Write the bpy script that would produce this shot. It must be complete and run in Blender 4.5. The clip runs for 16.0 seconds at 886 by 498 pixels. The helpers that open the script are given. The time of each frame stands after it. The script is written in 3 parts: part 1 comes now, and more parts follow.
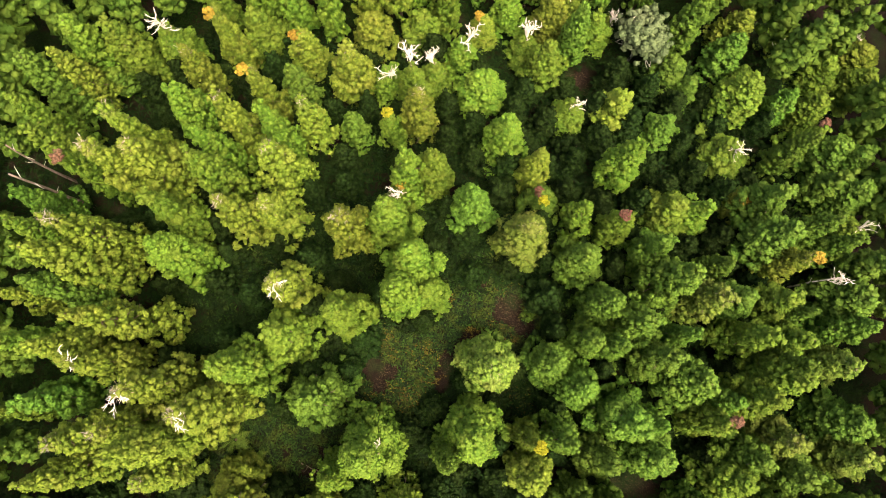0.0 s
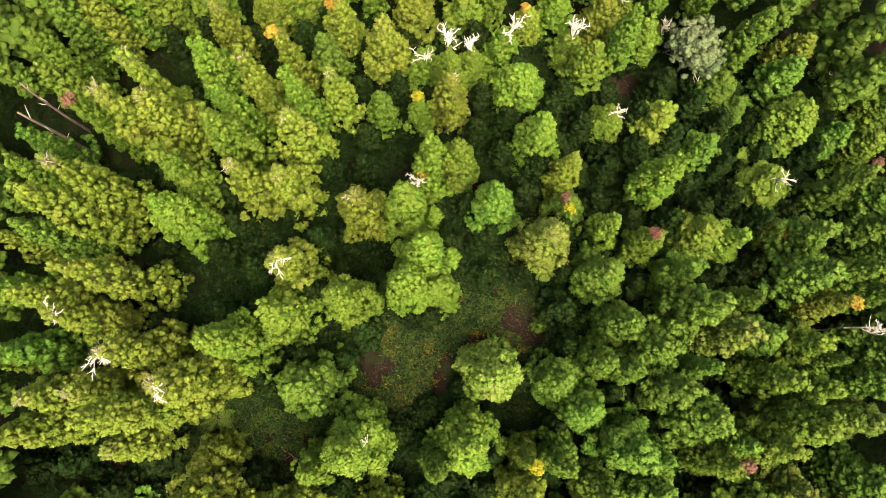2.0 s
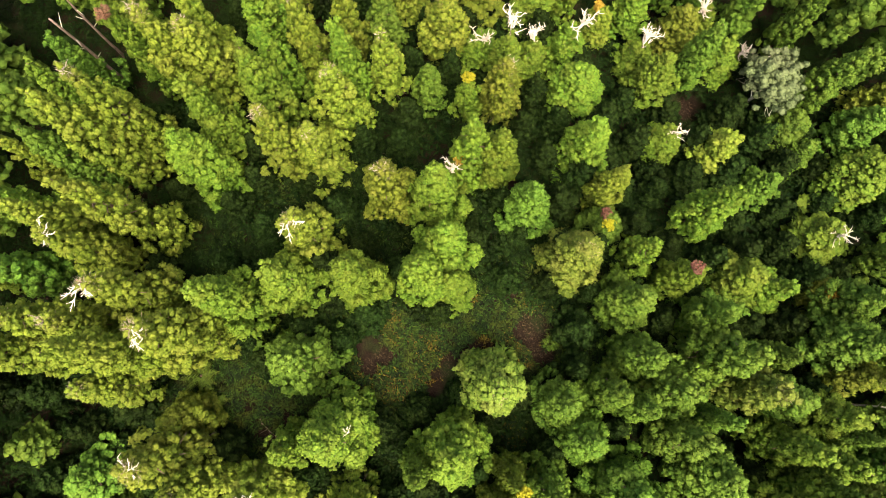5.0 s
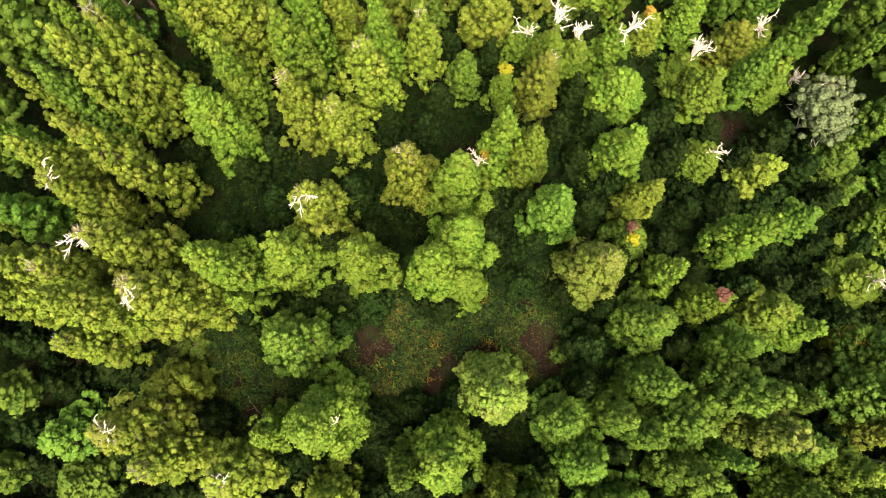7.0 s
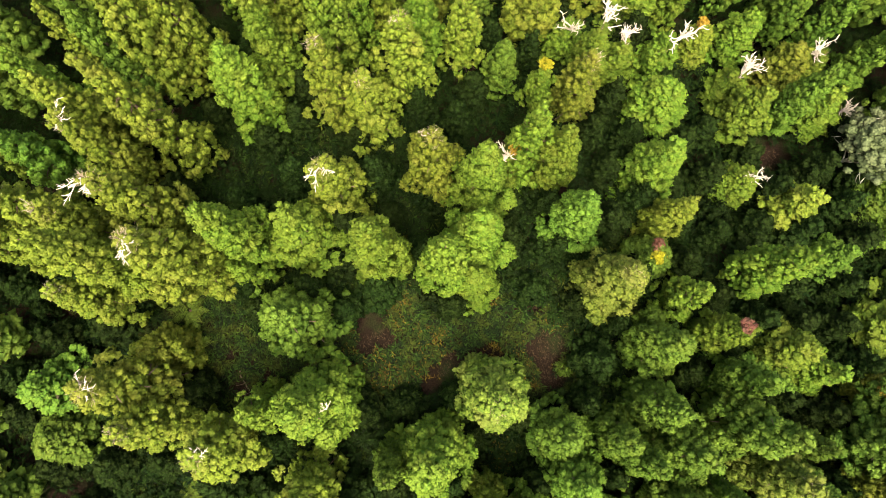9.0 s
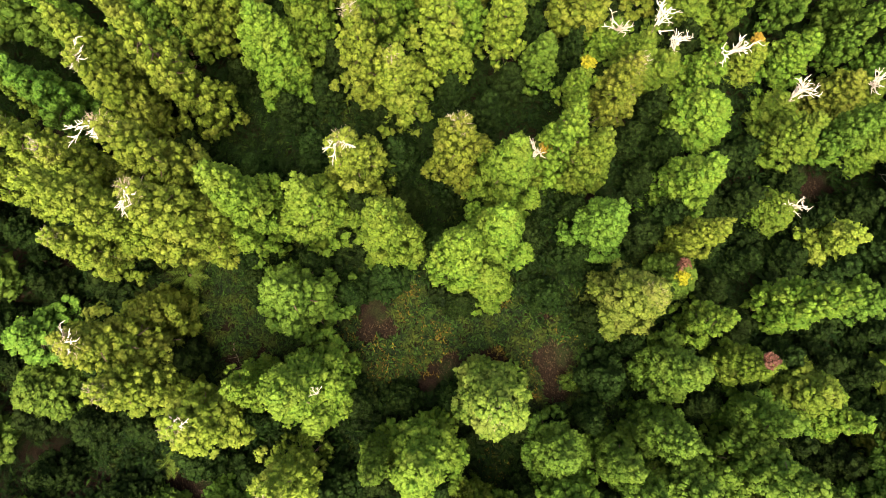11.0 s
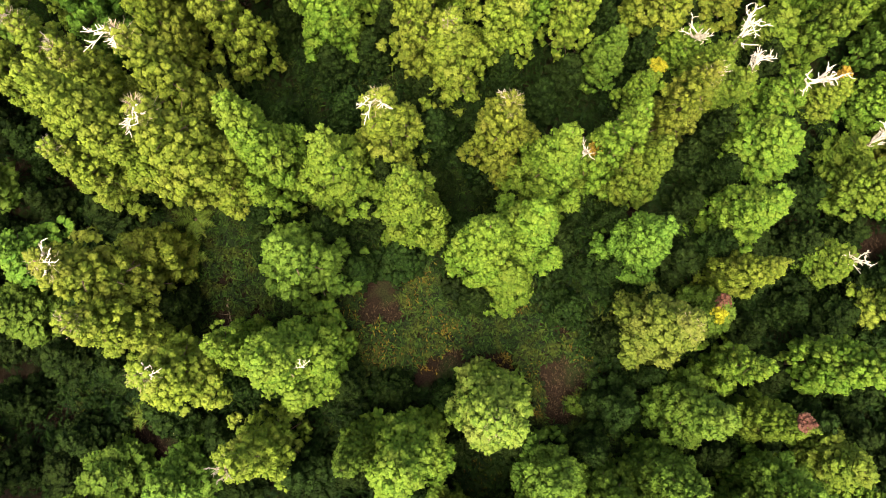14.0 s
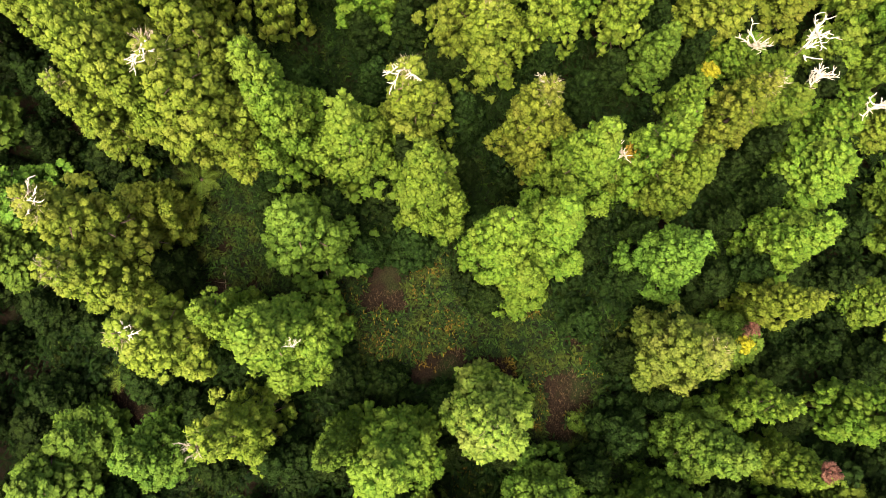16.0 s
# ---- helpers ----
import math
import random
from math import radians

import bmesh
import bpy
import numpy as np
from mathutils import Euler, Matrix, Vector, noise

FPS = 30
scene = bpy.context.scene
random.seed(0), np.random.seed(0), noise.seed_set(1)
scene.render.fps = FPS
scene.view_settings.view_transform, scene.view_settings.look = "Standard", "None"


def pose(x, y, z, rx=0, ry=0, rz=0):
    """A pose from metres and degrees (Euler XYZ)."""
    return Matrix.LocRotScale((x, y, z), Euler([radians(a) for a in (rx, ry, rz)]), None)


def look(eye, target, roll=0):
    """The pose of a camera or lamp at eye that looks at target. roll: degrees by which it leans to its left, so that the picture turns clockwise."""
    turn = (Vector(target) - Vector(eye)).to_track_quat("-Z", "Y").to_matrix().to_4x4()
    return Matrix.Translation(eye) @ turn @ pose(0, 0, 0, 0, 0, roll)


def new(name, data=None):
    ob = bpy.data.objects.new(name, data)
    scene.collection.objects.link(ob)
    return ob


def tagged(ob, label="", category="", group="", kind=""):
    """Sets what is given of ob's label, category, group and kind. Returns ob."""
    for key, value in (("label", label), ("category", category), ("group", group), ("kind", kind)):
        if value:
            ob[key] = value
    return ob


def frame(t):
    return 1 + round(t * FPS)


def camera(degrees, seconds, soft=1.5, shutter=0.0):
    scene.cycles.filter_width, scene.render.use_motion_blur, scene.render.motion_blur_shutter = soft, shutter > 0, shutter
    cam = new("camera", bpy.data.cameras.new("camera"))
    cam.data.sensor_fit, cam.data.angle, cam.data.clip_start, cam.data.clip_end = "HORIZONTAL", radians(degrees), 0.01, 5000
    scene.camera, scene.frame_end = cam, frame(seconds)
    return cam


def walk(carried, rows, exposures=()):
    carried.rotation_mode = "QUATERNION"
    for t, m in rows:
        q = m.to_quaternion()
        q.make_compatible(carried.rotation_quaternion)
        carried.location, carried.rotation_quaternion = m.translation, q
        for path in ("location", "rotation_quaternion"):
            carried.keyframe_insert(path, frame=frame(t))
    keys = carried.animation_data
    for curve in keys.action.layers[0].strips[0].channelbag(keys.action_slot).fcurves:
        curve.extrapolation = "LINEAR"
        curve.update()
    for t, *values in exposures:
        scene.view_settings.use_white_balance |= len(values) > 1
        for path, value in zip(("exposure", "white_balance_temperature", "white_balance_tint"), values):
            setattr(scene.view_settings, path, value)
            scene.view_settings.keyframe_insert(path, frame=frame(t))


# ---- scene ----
cam = camera(71.08, 16.0, soft=0.6)


def drone(t):
    """The drone sinks slowly and turns about the plumb line; its gimbal keeps one tilt."""
    s = t / 16.0
    yaw = 56.432 * s - 0.371 * s**2 - 0.777 * s**3
    x = -1.907 * s + 1.090 * s**2 + 0.155 * s**3
    y = 0.963 * s - 4.340 * s**2 + 2.104 * s**3
    z = 58.0 - 17.5 * (s - 0.742 * (s**2 - s) + 0.467 * (s**3 - s))
    return pose(x, y, z, 90 - 80.919, 0, yaw) @ pose(0, 0, 0, 0, 0, -0.10)


EXPOSURE = 2.26
walk(cam, [(n / 2, drone(n / 2)) for n in range(33)], [(0.0, EXPOSURE, 7300, 16), (16.0, EXPOSURE, 7300, 16)])

# ---- world and sun: a bright, thinly overcast sky ----
SUN_AZIMUTH, SUN_HEIGHT = -55.0, 63.0
sky_world = bpy.data.worlds.new("sky")
scene.world = sky_world
sky_world.use_nodes = True
wn = sky_world.node_tree
sky = wn.nodes.new("ShaderNodeTexSky")
sky.sky_type, sky.sun_disc = "NISHITA", False
sky.sun_elevation, sky.sun_rotation = radians(SUN_HEIGHT), radians(90 - SUN_AZIMUTH)
sky.air_density, sky.dust_density, sky.ozone_density = 0.7, 7.0, 0.6
wn.links.new(sky.outputs[0], wn.nodes["Background"].inputs[0])
wn.nodes["Background"].inputs[1].default_value = 0.15
sun = new("sun", bpy.data.lights.new("sun", "SUN"))
sun.data.energy, sun.data.angle, sun.data.color = 1.05, radians(40), (1.0, 0.96, 0.87)
a, h = radians(SUN_AZIMUTH), radians(SUN_HEIGHT)
sun.matrix_basis = look((60 * math.cos(a) * math.cos(h), 60 * math.sin(a) * math.cos(h), 60 * math.sin(h)), (0, 0, 0))

# ---- materials ----


def shader(name, rough=0.7):
    m = bpy.data.materials.new(name)
    m.use_nodes = True
    p = m.node_tree.nodes["Principled BSDF"]
    p.inputs["Roughness"].default_value = rough
    return m, m.node_tree, p


def node(nt, kind, **values):
    n = nt.nodes.new(kind)
    for key, value in values.items():
        n.inputs[key.replace("_", " ")].default_value = value
    return n


def ramp(nt, source, stops):
    r = nt.nodes.new("ShaderNodeValToRGB")
    while len(r.color_ramp.elements) < len(stops):
        r.color_ramp.elements.new(0.5)
    for e, (at, colour) in zip(r.color_ramp.elements, stops):
        e.position, e.color = at, (*colour, 1)
    nt.links.new(source, r.inputs[0])
    return r


def blend(nt, factor, one, two, way="MIX"):
    n = nt.nodes.new("ShaderNodeMix")
    n.data_type, n.blend_type = "RGBA", way
    for socket, value in ((n.inputs[0], factor), (n.inputs[6], one), (n.inputs[7], two)):
        if isinstance(value, (int, float)):
            socket.default_value = value
        elif isinstance(value, tuple):
            socket.default_value = (*value, 1)
        else:
            nt.links.new(value, socket)
    return n.outputs[2]


def foliage(name, old_shaded, young_lit, other, spread=0.1, gloss=0.1):
    """Needle foliage: each spray a little different, fresh tips and painted light by the growth value, and each tree
    its own cast.
    """
    m, nt, p = shader(name, 0.6)
    p.inputs["Specular IOR Level"].default_value = gloss
    geo, info, co = nt.nodes.new("ShaderNodeNewGeometry"), nt.nodes.new("ShaderNodeObjectInfo"), nt.nodes.new("ShaderNodeTexCoord")
    # growth holds fresh-tip colour plus light and shade painted by the crown builders
    growth_light = nt.nodes.new("ShaderNodeAttribute")
    growth_light.attribute_name = "growth"
    patch = node(nt, "ShaderNodeTexNoise", Scale=0.9, Detail=2.0)
    shift = nt.nodes.new("ShaderNodeVectorMath")
    shift.operation = "ADD"
    nt.links.new(co.outputs["Object"], shift.inputs[0])
    nt.links.new(info.outputs["Random"], shift.inputs[1])
    nt.links.new(shift.outputs[0], patch.inputs["Vector"])
    base = blend(nt, growth_light.outputs["Fac"], old_shaded, young_lit)
    stained = ramp(nt, patch.outputs[0], [(0.45, (0, 0, 0)), (0.72, (1, 1, 1))])
    tint = nt.nodes.new("ShaderNodeMath")
    tint.operation = "MULTIPLY"
    nt.links.new(stained.outputs[0], tint.inputs[0])
    tint.inputs[1].default_value = 0.7
    base = blend(nt, tint.outputs[0], base, other)
    each = node(nt, "ShaderNodeMapRange", To_Min=1 - spread, To_Max=1 + spread)
    nt.links.new(geo.outputs["Random Per Island"], each.inputs[0])
    own = node(nt, "ShaderNodeMapRange", To_Min=0.8, To_Max=1.15)
    nt.links.new(info.outputs["Random"], own.inputs[0])
    both = nt.nodes.new("ShaderNodeMath")
    both.operation = "MULTIPLY"
    nt.links.new(each.outputs[0], both.inputs[0])
    nt.links.new(own.outputs[0], both.inputs[1])
    needles = node(nt, "ShaderNodeTexNoise", Scale=13.0, Detail=3.0, Roughness=0.6)
    nt.links.new(co.outputs["Object"], needles.inputs["Vector"])
    tuft = node(nt, "ShaderNodeMapRange", From_Min=0.32, From_Max=0.68, To_Min=0.8, To_Max=1.16)
    nt.links.new(needles.outputs[0], tuft.inputs[0])
    grain = nt.nodes.new("ShaderNodeMath")
    grain.operation = "MULTIPLY"
    nt.links.new(both.outputs[0], grain.inputs[0])
    nt.links.new(tuft.outputs[0], grain.inputs[1])
    relief = node(nt, "ShaderNodeBump", Strength=1.0, Distance=0.08)
    nt.links.new(needles.outputs[0], relief.inputs["Height"])
    nt.links.new(relief.outputs[0], p.inputs["Normal"])
    hue = nt.nodes.new("ShaderNodeHueSaturation")
    cast = node(nt, "ShaderNodeMapRange", To_Min=0.493, To_Max=0.513)
    nt.links.new(info.outputs["Random"], cast.inputs[0])
    nt.links.new(cast.outputs[0], hue.inputs["Hue"])
    nt.links.new(grain.outputs[0], hue.inputs["Value"])
    nt.links.new(base, hue.inputs["Color"])
    nt.links.new(hue.outputs[0], p.inputs["Base Color"])
    thin = nt.nodes.new("ShaderNodeBsdfTranslucent")
    nt.links.new(hue.outputs[0], thin.inputs[0])
    mix = nt.nodes.new("ShaderNodeMixShader")
    mix.inputs[0].default_value = 0.14
    nt.links.new(p.outputs[0], mix.inputs[1])
    nt.links.new(thin.outputs[0], mix.inputs[2])
    nt.links.new(mix.outputs[0], nt.nodes["Material Output"].inputs[0])
    return m


def woody(name, dark, light, scale, rough=0.85):
    """Bark, dead wood: streaked along the stem, with lichen spots."""
    m, nt, p = shader(name, rough)
    co = nt.nodes.new("ShaderNodeTexCoord")
    grain = node(nt, "ShaderNodeTexNoise", Scale=scale, Detail=6.0, Roughness=0.65)
    nt.links.new(co.outputs["Object"], grain.inputs["Vector"])
    r = ramp(nt, grain.outputs[0], [(0.32, dark), (0.68, light)])
    nt.links.new(r.outputs[0], p.inputs["Base Color"])
    bump = node(nt, "ShaderNodeBump", Strength=0.6, Distance=0.02)
    nt.links.new(grain.outputs[0], bump.inputs["Height"])
    nt.links.new(bump.outputs[0], p.inputs["Normal"])
    return m


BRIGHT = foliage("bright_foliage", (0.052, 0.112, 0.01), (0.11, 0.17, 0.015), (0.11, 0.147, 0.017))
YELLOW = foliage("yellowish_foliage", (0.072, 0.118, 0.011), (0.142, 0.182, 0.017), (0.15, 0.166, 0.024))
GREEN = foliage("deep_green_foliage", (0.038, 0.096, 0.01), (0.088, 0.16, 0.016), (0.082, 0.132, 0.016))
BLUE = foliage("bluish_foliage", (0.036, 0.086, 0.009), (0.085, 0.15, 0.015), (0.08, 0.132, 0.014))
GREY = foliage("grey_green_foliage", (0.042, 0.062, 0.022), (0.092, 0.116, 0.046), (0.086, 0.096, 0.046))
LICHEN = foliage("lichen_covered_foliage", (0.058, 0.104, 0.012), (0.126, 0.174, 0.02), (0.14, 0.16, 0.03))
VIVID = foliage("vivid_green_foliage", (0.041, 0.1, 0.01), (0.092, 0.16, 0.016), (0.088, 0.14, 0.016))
ORANGE = foliage("withered_orange_foliage", (0.200, 0.120, 0.018), (0.380, 0.240, 0.030), (0.300, 0.220, 0.034))
RED = foliage("withered_red_foliage", (0.100, 0.045, 0.028), (0.200, 0.092, 0.060), (0.170, 0.100, 0.060))
LIME = foliage("yellow_new_foliage", (0.190, 0.205, 0.012), (0.340, 0.320, 0.018), (0.240, 0.220, 0.016))
# Near-black greens: canopy shade is put into the undergrowth and understorey colours.
SHADE = foliage("shaded_undergrowth_foliage", (0.003, 0.009, 0.002), (0.01, 0.022, 0.003), (0.009, 0.016, 0.003), 0.4, 0.04)
UNDER_SHADED = foliage("shaded_understorey_foliage", (0.006, 0.015, 0.003), (0.016, 0.033, 0.005), (0.014, 0.026, 0.004), 0.3, 0.04)
# Dark green leaf, lowered further to paint the clearing floor's shade into it.
GINGER = foliage("strap_leaf_shaded_green", (0.002, 0.007, 0.001), (0.022, 0.048, 0.005), (0.042, 0.048, 0.005), 0.7, 0.12)
AUTUMN = foliage("withered_leaf_yellow", (0.04, 0.024, 0.006), (0.125, 0.095, 0.01), (0.085, 0.042, 0.008), 0.5)
BARK = woody("conifer_bark", (0.040, 0.025, 0.017), (0.125, 0.080, 0.055), 9.0)
DEAD = woody("bleached_dead_wood", (0.290, 0.255, 0.185), (0.560, 0.520, 0.415), 14.0)
DULL = woody("grey_dead_wood", (0.170, 0.140, 0.100), (0.400, 0.355, 0.270), 14.0)


def soil():
    """Red-brown forest floor: litter, bare earth and moss."""
    m, nt, p = shader("forest_floor", 0.95)
    p.inputs["Specular IOR Level"].default_value = 0.08
    co = nt.nodes.new("ShaderNodeTexCoord")
    large = node(nt, "ShaderNodeTexNoise", Scale=0.35, Detail=3.0)
    small = node(nt, "ShaderNodeTexNoise", Scale=9.0, Detail=6.0, Roughness=0.7)
    for n in (large, small):
        nt.links.new(co.outputs["Object"], n.inputs["Vector"])
    earth = ramp(nt, small.outputs[0], [(0.30, (0.005, 0.0034, 0.002)), (0.52, (0.016, 0.010, 0.006)), (0.80, (0.036, 0.023, 0.014))])
    moss = ramp(nt, small.outputs[0], [(0.35, (0.006, 0.010, 0.003)), (0.70, (0.024, 0.032, 0.009))])
    where = ramp(nt, large.outputs[0], [(0.50, (0, 0, 0)), (0.62, (1, 1, 1))])
    nt.links.new(blend(nt, where.outputs[0], earth.outputs[0], moss.outputs[0]), p.inputs["Base Color"])
    bump = node(nt, "ShaderNodeBump", Strength=1.0, Distance=0.08)
    nt.links.new(small.outputs[0], bump.inputs["Height"])
    nt.links.new(bump.outputs[0], p.inputs["Normal"])
    return m


LITTER = foliage("brown_leaf_litter", (0.026, 0.016, 0.009), (0.075, 0.048, 0.026), (0.05, 0.038, 0.016), 0.6)
TWIG = woody("dry_brown_twigs", (0.170, 0.130, 0.080), (0.380, 0.320, 0.215), 20.0)

SOIL = soil()

# ---- ground ----


def floor_height(x, y):
    return 1.0 - 0.04 * max(-60, min(60, x)) - 0.04 * max(-60, min(60, y)) + 0.25 * noise.noise((x * 0.21, y * 0.21, 0.3))


def mesh_of(name, points, faces, material=None, smooth=False):
    me = bpy.data.meshes.new(name)
    me.from_pydata([tuple(map(float, q)) for q in points], [], [tuple(map(int, q)) for q in faces])
    if material:
        me.materials.append(material)
    if smooth:
        me.polygons.foreach_set("use_smooth", [True] * len(me.polygons))
    return me


def ground():
    steps = np.concatenate([[-3000, -1200, -500, -200, -110], np.arange(-70, 70.5, 1.0), [110, 200, 500, 1200, 3000]])
    k = len(steps)
    points = [(x, y, floor_height(x, y)) for y in steps for x in steps]
    faces = [(j * k + i, j * k + i + 1, (j + 1) * k + i + 1, (j + 1) * k + i) for j in range(k - 1) for i in range(k - 1)]
    return tagged(new("ground", mesh_of("ground", points, faces, SOIL, True)), "red-brown forest floor with litter and moss", "ground", kind="structure")


ground()

# ---- foliage and wood builders ----
ICO_BM = bmesh.new()
bmesh.ops.create_icosphere(ICO_BM, subdivisions=1, radius=1.0)
ICO_P = np.array([q.co[:] for q in ICO_BM.verts])
ICO_F = np.array([[q.index for q in f.verts] for f in ICO_BM.faces])
ICO_BM.free()


def unit(v):
    return v / np.maximum(np.linalg.norm(v, axis=-1, keepdims=True), 1e-9)


def fast_mesh(name, points, faces, growth_light=None):
    me = bpy.data.meshes.new(name)
    me.vertices.add(len(points))
    me.vertices.foreach_set("co", np.ascontiguousarray(points, np.float32).ravel())
    me.loops.add(faces.size)
    me.loops.foreach_set("vertex_index", np.ascontiguousarray(faces, np.int32).ravel())
    me.polygons.add(len(faces))
    me.polygons.foreach_set("loop_start", np.arange(0, faces.size, 3, dtype=np.int32))
    me.polygons.foreach_set("loop_total", np.full(len(faces), 3, np.int32))
    if growth_light is not None:
        layer = me.attributes.new("growth", "FLOAT", "POINT")
        layer.data.foreach_set("value", np.ascontiguousarray(growth_light, np.float32))
    me.update(calc_edges=True)
    return me


def caps(rng, centres, normals, radius, growth_light, sides=5):
    """Small domed tufts of needles, fresh growth at the crest, with crease shade painted into the rim."""
    n = len(centres)
    up = unit(normals + rng.normal(0, 0.16, (n, 3)))
    u = unit(np.cross(up, rng.normal(0, 1, (n, 3))))
    w = np.cross(up, u)
    r = (radius * rng.uniform(0.8, 1.25, n))[:, None, None]
    a = np.arange(sides) * 2 * math.pi / sides + rng.normal(0, 0.2, (n, sides))
    out = rng.uniform(0.85, 1.2, (n, sides, 1))
    ring = centres[:, None] + r * (out * (np.cos(a)[..., None] * u[:, None] + np.sin(a)[..., None] * w[:, None]) - rng.uniform(0.5, 0.95, (n, sides, 1)) * up[:, None])
    apex = centres[:, None] + r * rng.uniform(0.4, 0.7, (n, 1, 1)) * up[:, None]
    points = np.concatenate([apex, ring], 1).reshape(-1, 3)
    b = (np.arange(n) * (sides + 1))[:, None]
    faces = np.concatenate([b + [0, 1 + k, 1 + (k + 1) % sides] for k in range(sides)], 0)
    g = np.concatenate([np.clip(growth_light + 0.06, 0, 1)[:, None], np.clip(np.repeat(growth_light[:, None], sides, 1) - 0.26, 0, 1)], 1)
    return points, faces, g.ravel()


def billows(rng, centres, radii, outward, knobs, sizes, growth_light, core=0.74, flat=0.85):
    """Cauliflower billows: each clump is studded with small tufts round a core painted dark for shade."""
    P, F, G, base = [], [], [], 0
    squash = np.array((1, 1, flat))
    for c, r, o, k, size, g in zip(centres, radii, outward, knobs, sizes, growth_light):
        k = max(4, int(k))
        z = 1 - (np.arange(k) + 0.5) / k * 1.6
        a = np.arange(k) * 2.39996 + rng.uniform(0, 6.28)
        side = np.sqrt(np.maximum(0, 1 - z * z))
        o = unit(o + rng.normal(0, 0.1, 3))
        u = unit(np.cross(o, (0.31, 0.22, 0.92)))
        w = np.cross(o, u)
        way = unit(z[:, None] * o + (side * np.cos(a))[:, None] * u + (side * np.sin(a))[:, None] * w + rng.normal(0, 0.12, (k, 3)))
        bulge = 1 + 0.16 * np.sin(way @ rng.normal(0, 3.0, 3) + rng.uniform(0, 6))
        spots = c + way * r * (bulge * rng.uniform(0.86, 1.1, k))[:, None] * squash
        gaps = np.linalg.norm((centres - c) / squash, axis=1)
        near = (gaps < (radii + r)) & (gaps > 1e-6)
        shown = way[:, 2] > -0.55
        if near.any():
            inside = np.linalg.norm((spots[:, None] - centres[near][None]) / squash, axis=2) / radii[near][None]
            shown &= inside.min(1) > 0.93
        if not shown.any():
            continue
        # Tufts that face up and outward take the lighter colour, as painted light.
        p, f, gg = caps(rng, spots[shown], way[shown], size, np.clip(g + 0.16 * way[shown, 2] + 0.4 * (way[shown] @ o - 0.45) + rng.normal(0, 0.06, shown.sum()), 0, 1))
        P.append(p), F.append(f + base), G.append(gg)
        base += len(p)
        # The core's darker colour paints shade into the gaps between tufts.
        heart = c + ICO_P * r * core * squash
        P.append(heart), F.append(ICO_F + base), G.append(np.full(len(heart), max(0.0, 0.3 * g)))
        base += len(heart)
    return np.concatenate(P), np.concatenate(F), np.concatenate(G)


CROWN_R, CROWN_H = 1.6, 10.0


def crown_mesh(name, seed, boughs, bulk, size, blunt=0.6, ragged=0.3, sprays=3, open_top=0.0):
    """A deep conifer crown of nominal size, from its foot at z = 0 to its tip: boughs set in a spiral, each with a few
    cushions of sprays at its end. The low, hidden boughs are plainer."""
    rng = np.random.default_rng(seed)
    twist = rng.uniform(0, 50, 3)
    C, R, O, G, K, S = [], [], [], [], [], []

    def cushion(place, lump, out, young_lit, plain):
        C.append(place), R.append(lump), O.append(unit(out)), G.append(young_lit)
        K.append(max(6, 2.5 * (lump / size) ** 2) * (0.35 if plain else 1.0))
        S.append(size * (1.6 if plain else 1.0))

    for i in range(boughs):
        s = 1 - ((i + rng.uniform(0.2, 0.8)) / boughs) ** 0.78
        s = min(max(s, 0.0), 0.975)
        ang = i * 2.39996 + rng.normal(0, 0.25)
        full = min(1.0, ((1 - s) / 0.8) ** blunt) * (0.92 + 0.08 * min(1, s / 0.2))
        wave = noise.noise((math.cos(ang) * 1.3 + twist[0], math.sin(ang) * 1.3 + twist[1], s * 5 + twist[2]))
        reach = CROWN_R * 1.16 * full * (1 - ragged / 4 + ragged * 1.4 * wave) * rng.uniform(0.88, 1.08)
        if s > 0.7 and rng.random() < open_top:
            reach *= 0.45
        # Paler towards the tip and on jutting boughs: fresh tips plus painted canopy light.
        young_lit = 0.16 + 0.5 * s + 0.22 * wave + rng.normal(0, 0.07)
        out = np.array([math.cos(ang), math.sin(ang), 0.0])
        side = np.array([-math.sin(ang), math.cos(ang), 0.0])
        tip = out * max(0.0, reach - bulk * 0.6) + (0, 0, s * CROWN_H - bulk * 0.6)
        for k in range(sprays if s > 0.15 else 2):
            lump = bulk * (1.0 - 0.3 * s) * rng.uniform(0.7, 1.25) * (1.0 if k == 0 else 0.82)
            turn = 0 if k == 0 else (-1) ** k * rng.uniform(0.7, 1.2) * bulk
            back = 0 if k == 0 else rng.uniform(0.0, 0.9) * bulk
            place = tip + side * turn - out * back + (0, 0, (0.25 * back if k else 0) + rng.normal(0, 0.4) * bulk)
            cushion(place, lump, out + (0, 0, 0.65 + 1.5 * s), young_lit + rng.normal(0, 0.05), s < 0.22)
    for i in range(boughs // 2):
        s = 0.04 + 0.9 * (i + 0.5) / (boughs // 2)
        ang = i * 2.39996
        d = CROWN_R * 0.5 * min(1.0, ((1 - s) / 0.62) ** blunt) * rng.uniform(0.3, 1.0)
        # Inner cushions get a darker colour, painting the crown's inner shade.
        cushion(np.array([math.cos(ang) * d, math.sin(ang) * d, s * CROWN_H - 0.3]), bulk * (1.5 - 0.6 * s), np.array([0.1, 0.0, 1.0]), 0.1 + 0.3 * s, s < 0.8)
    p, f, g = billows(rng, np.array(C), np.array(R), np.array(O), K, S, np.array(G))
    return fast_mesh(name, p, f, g)


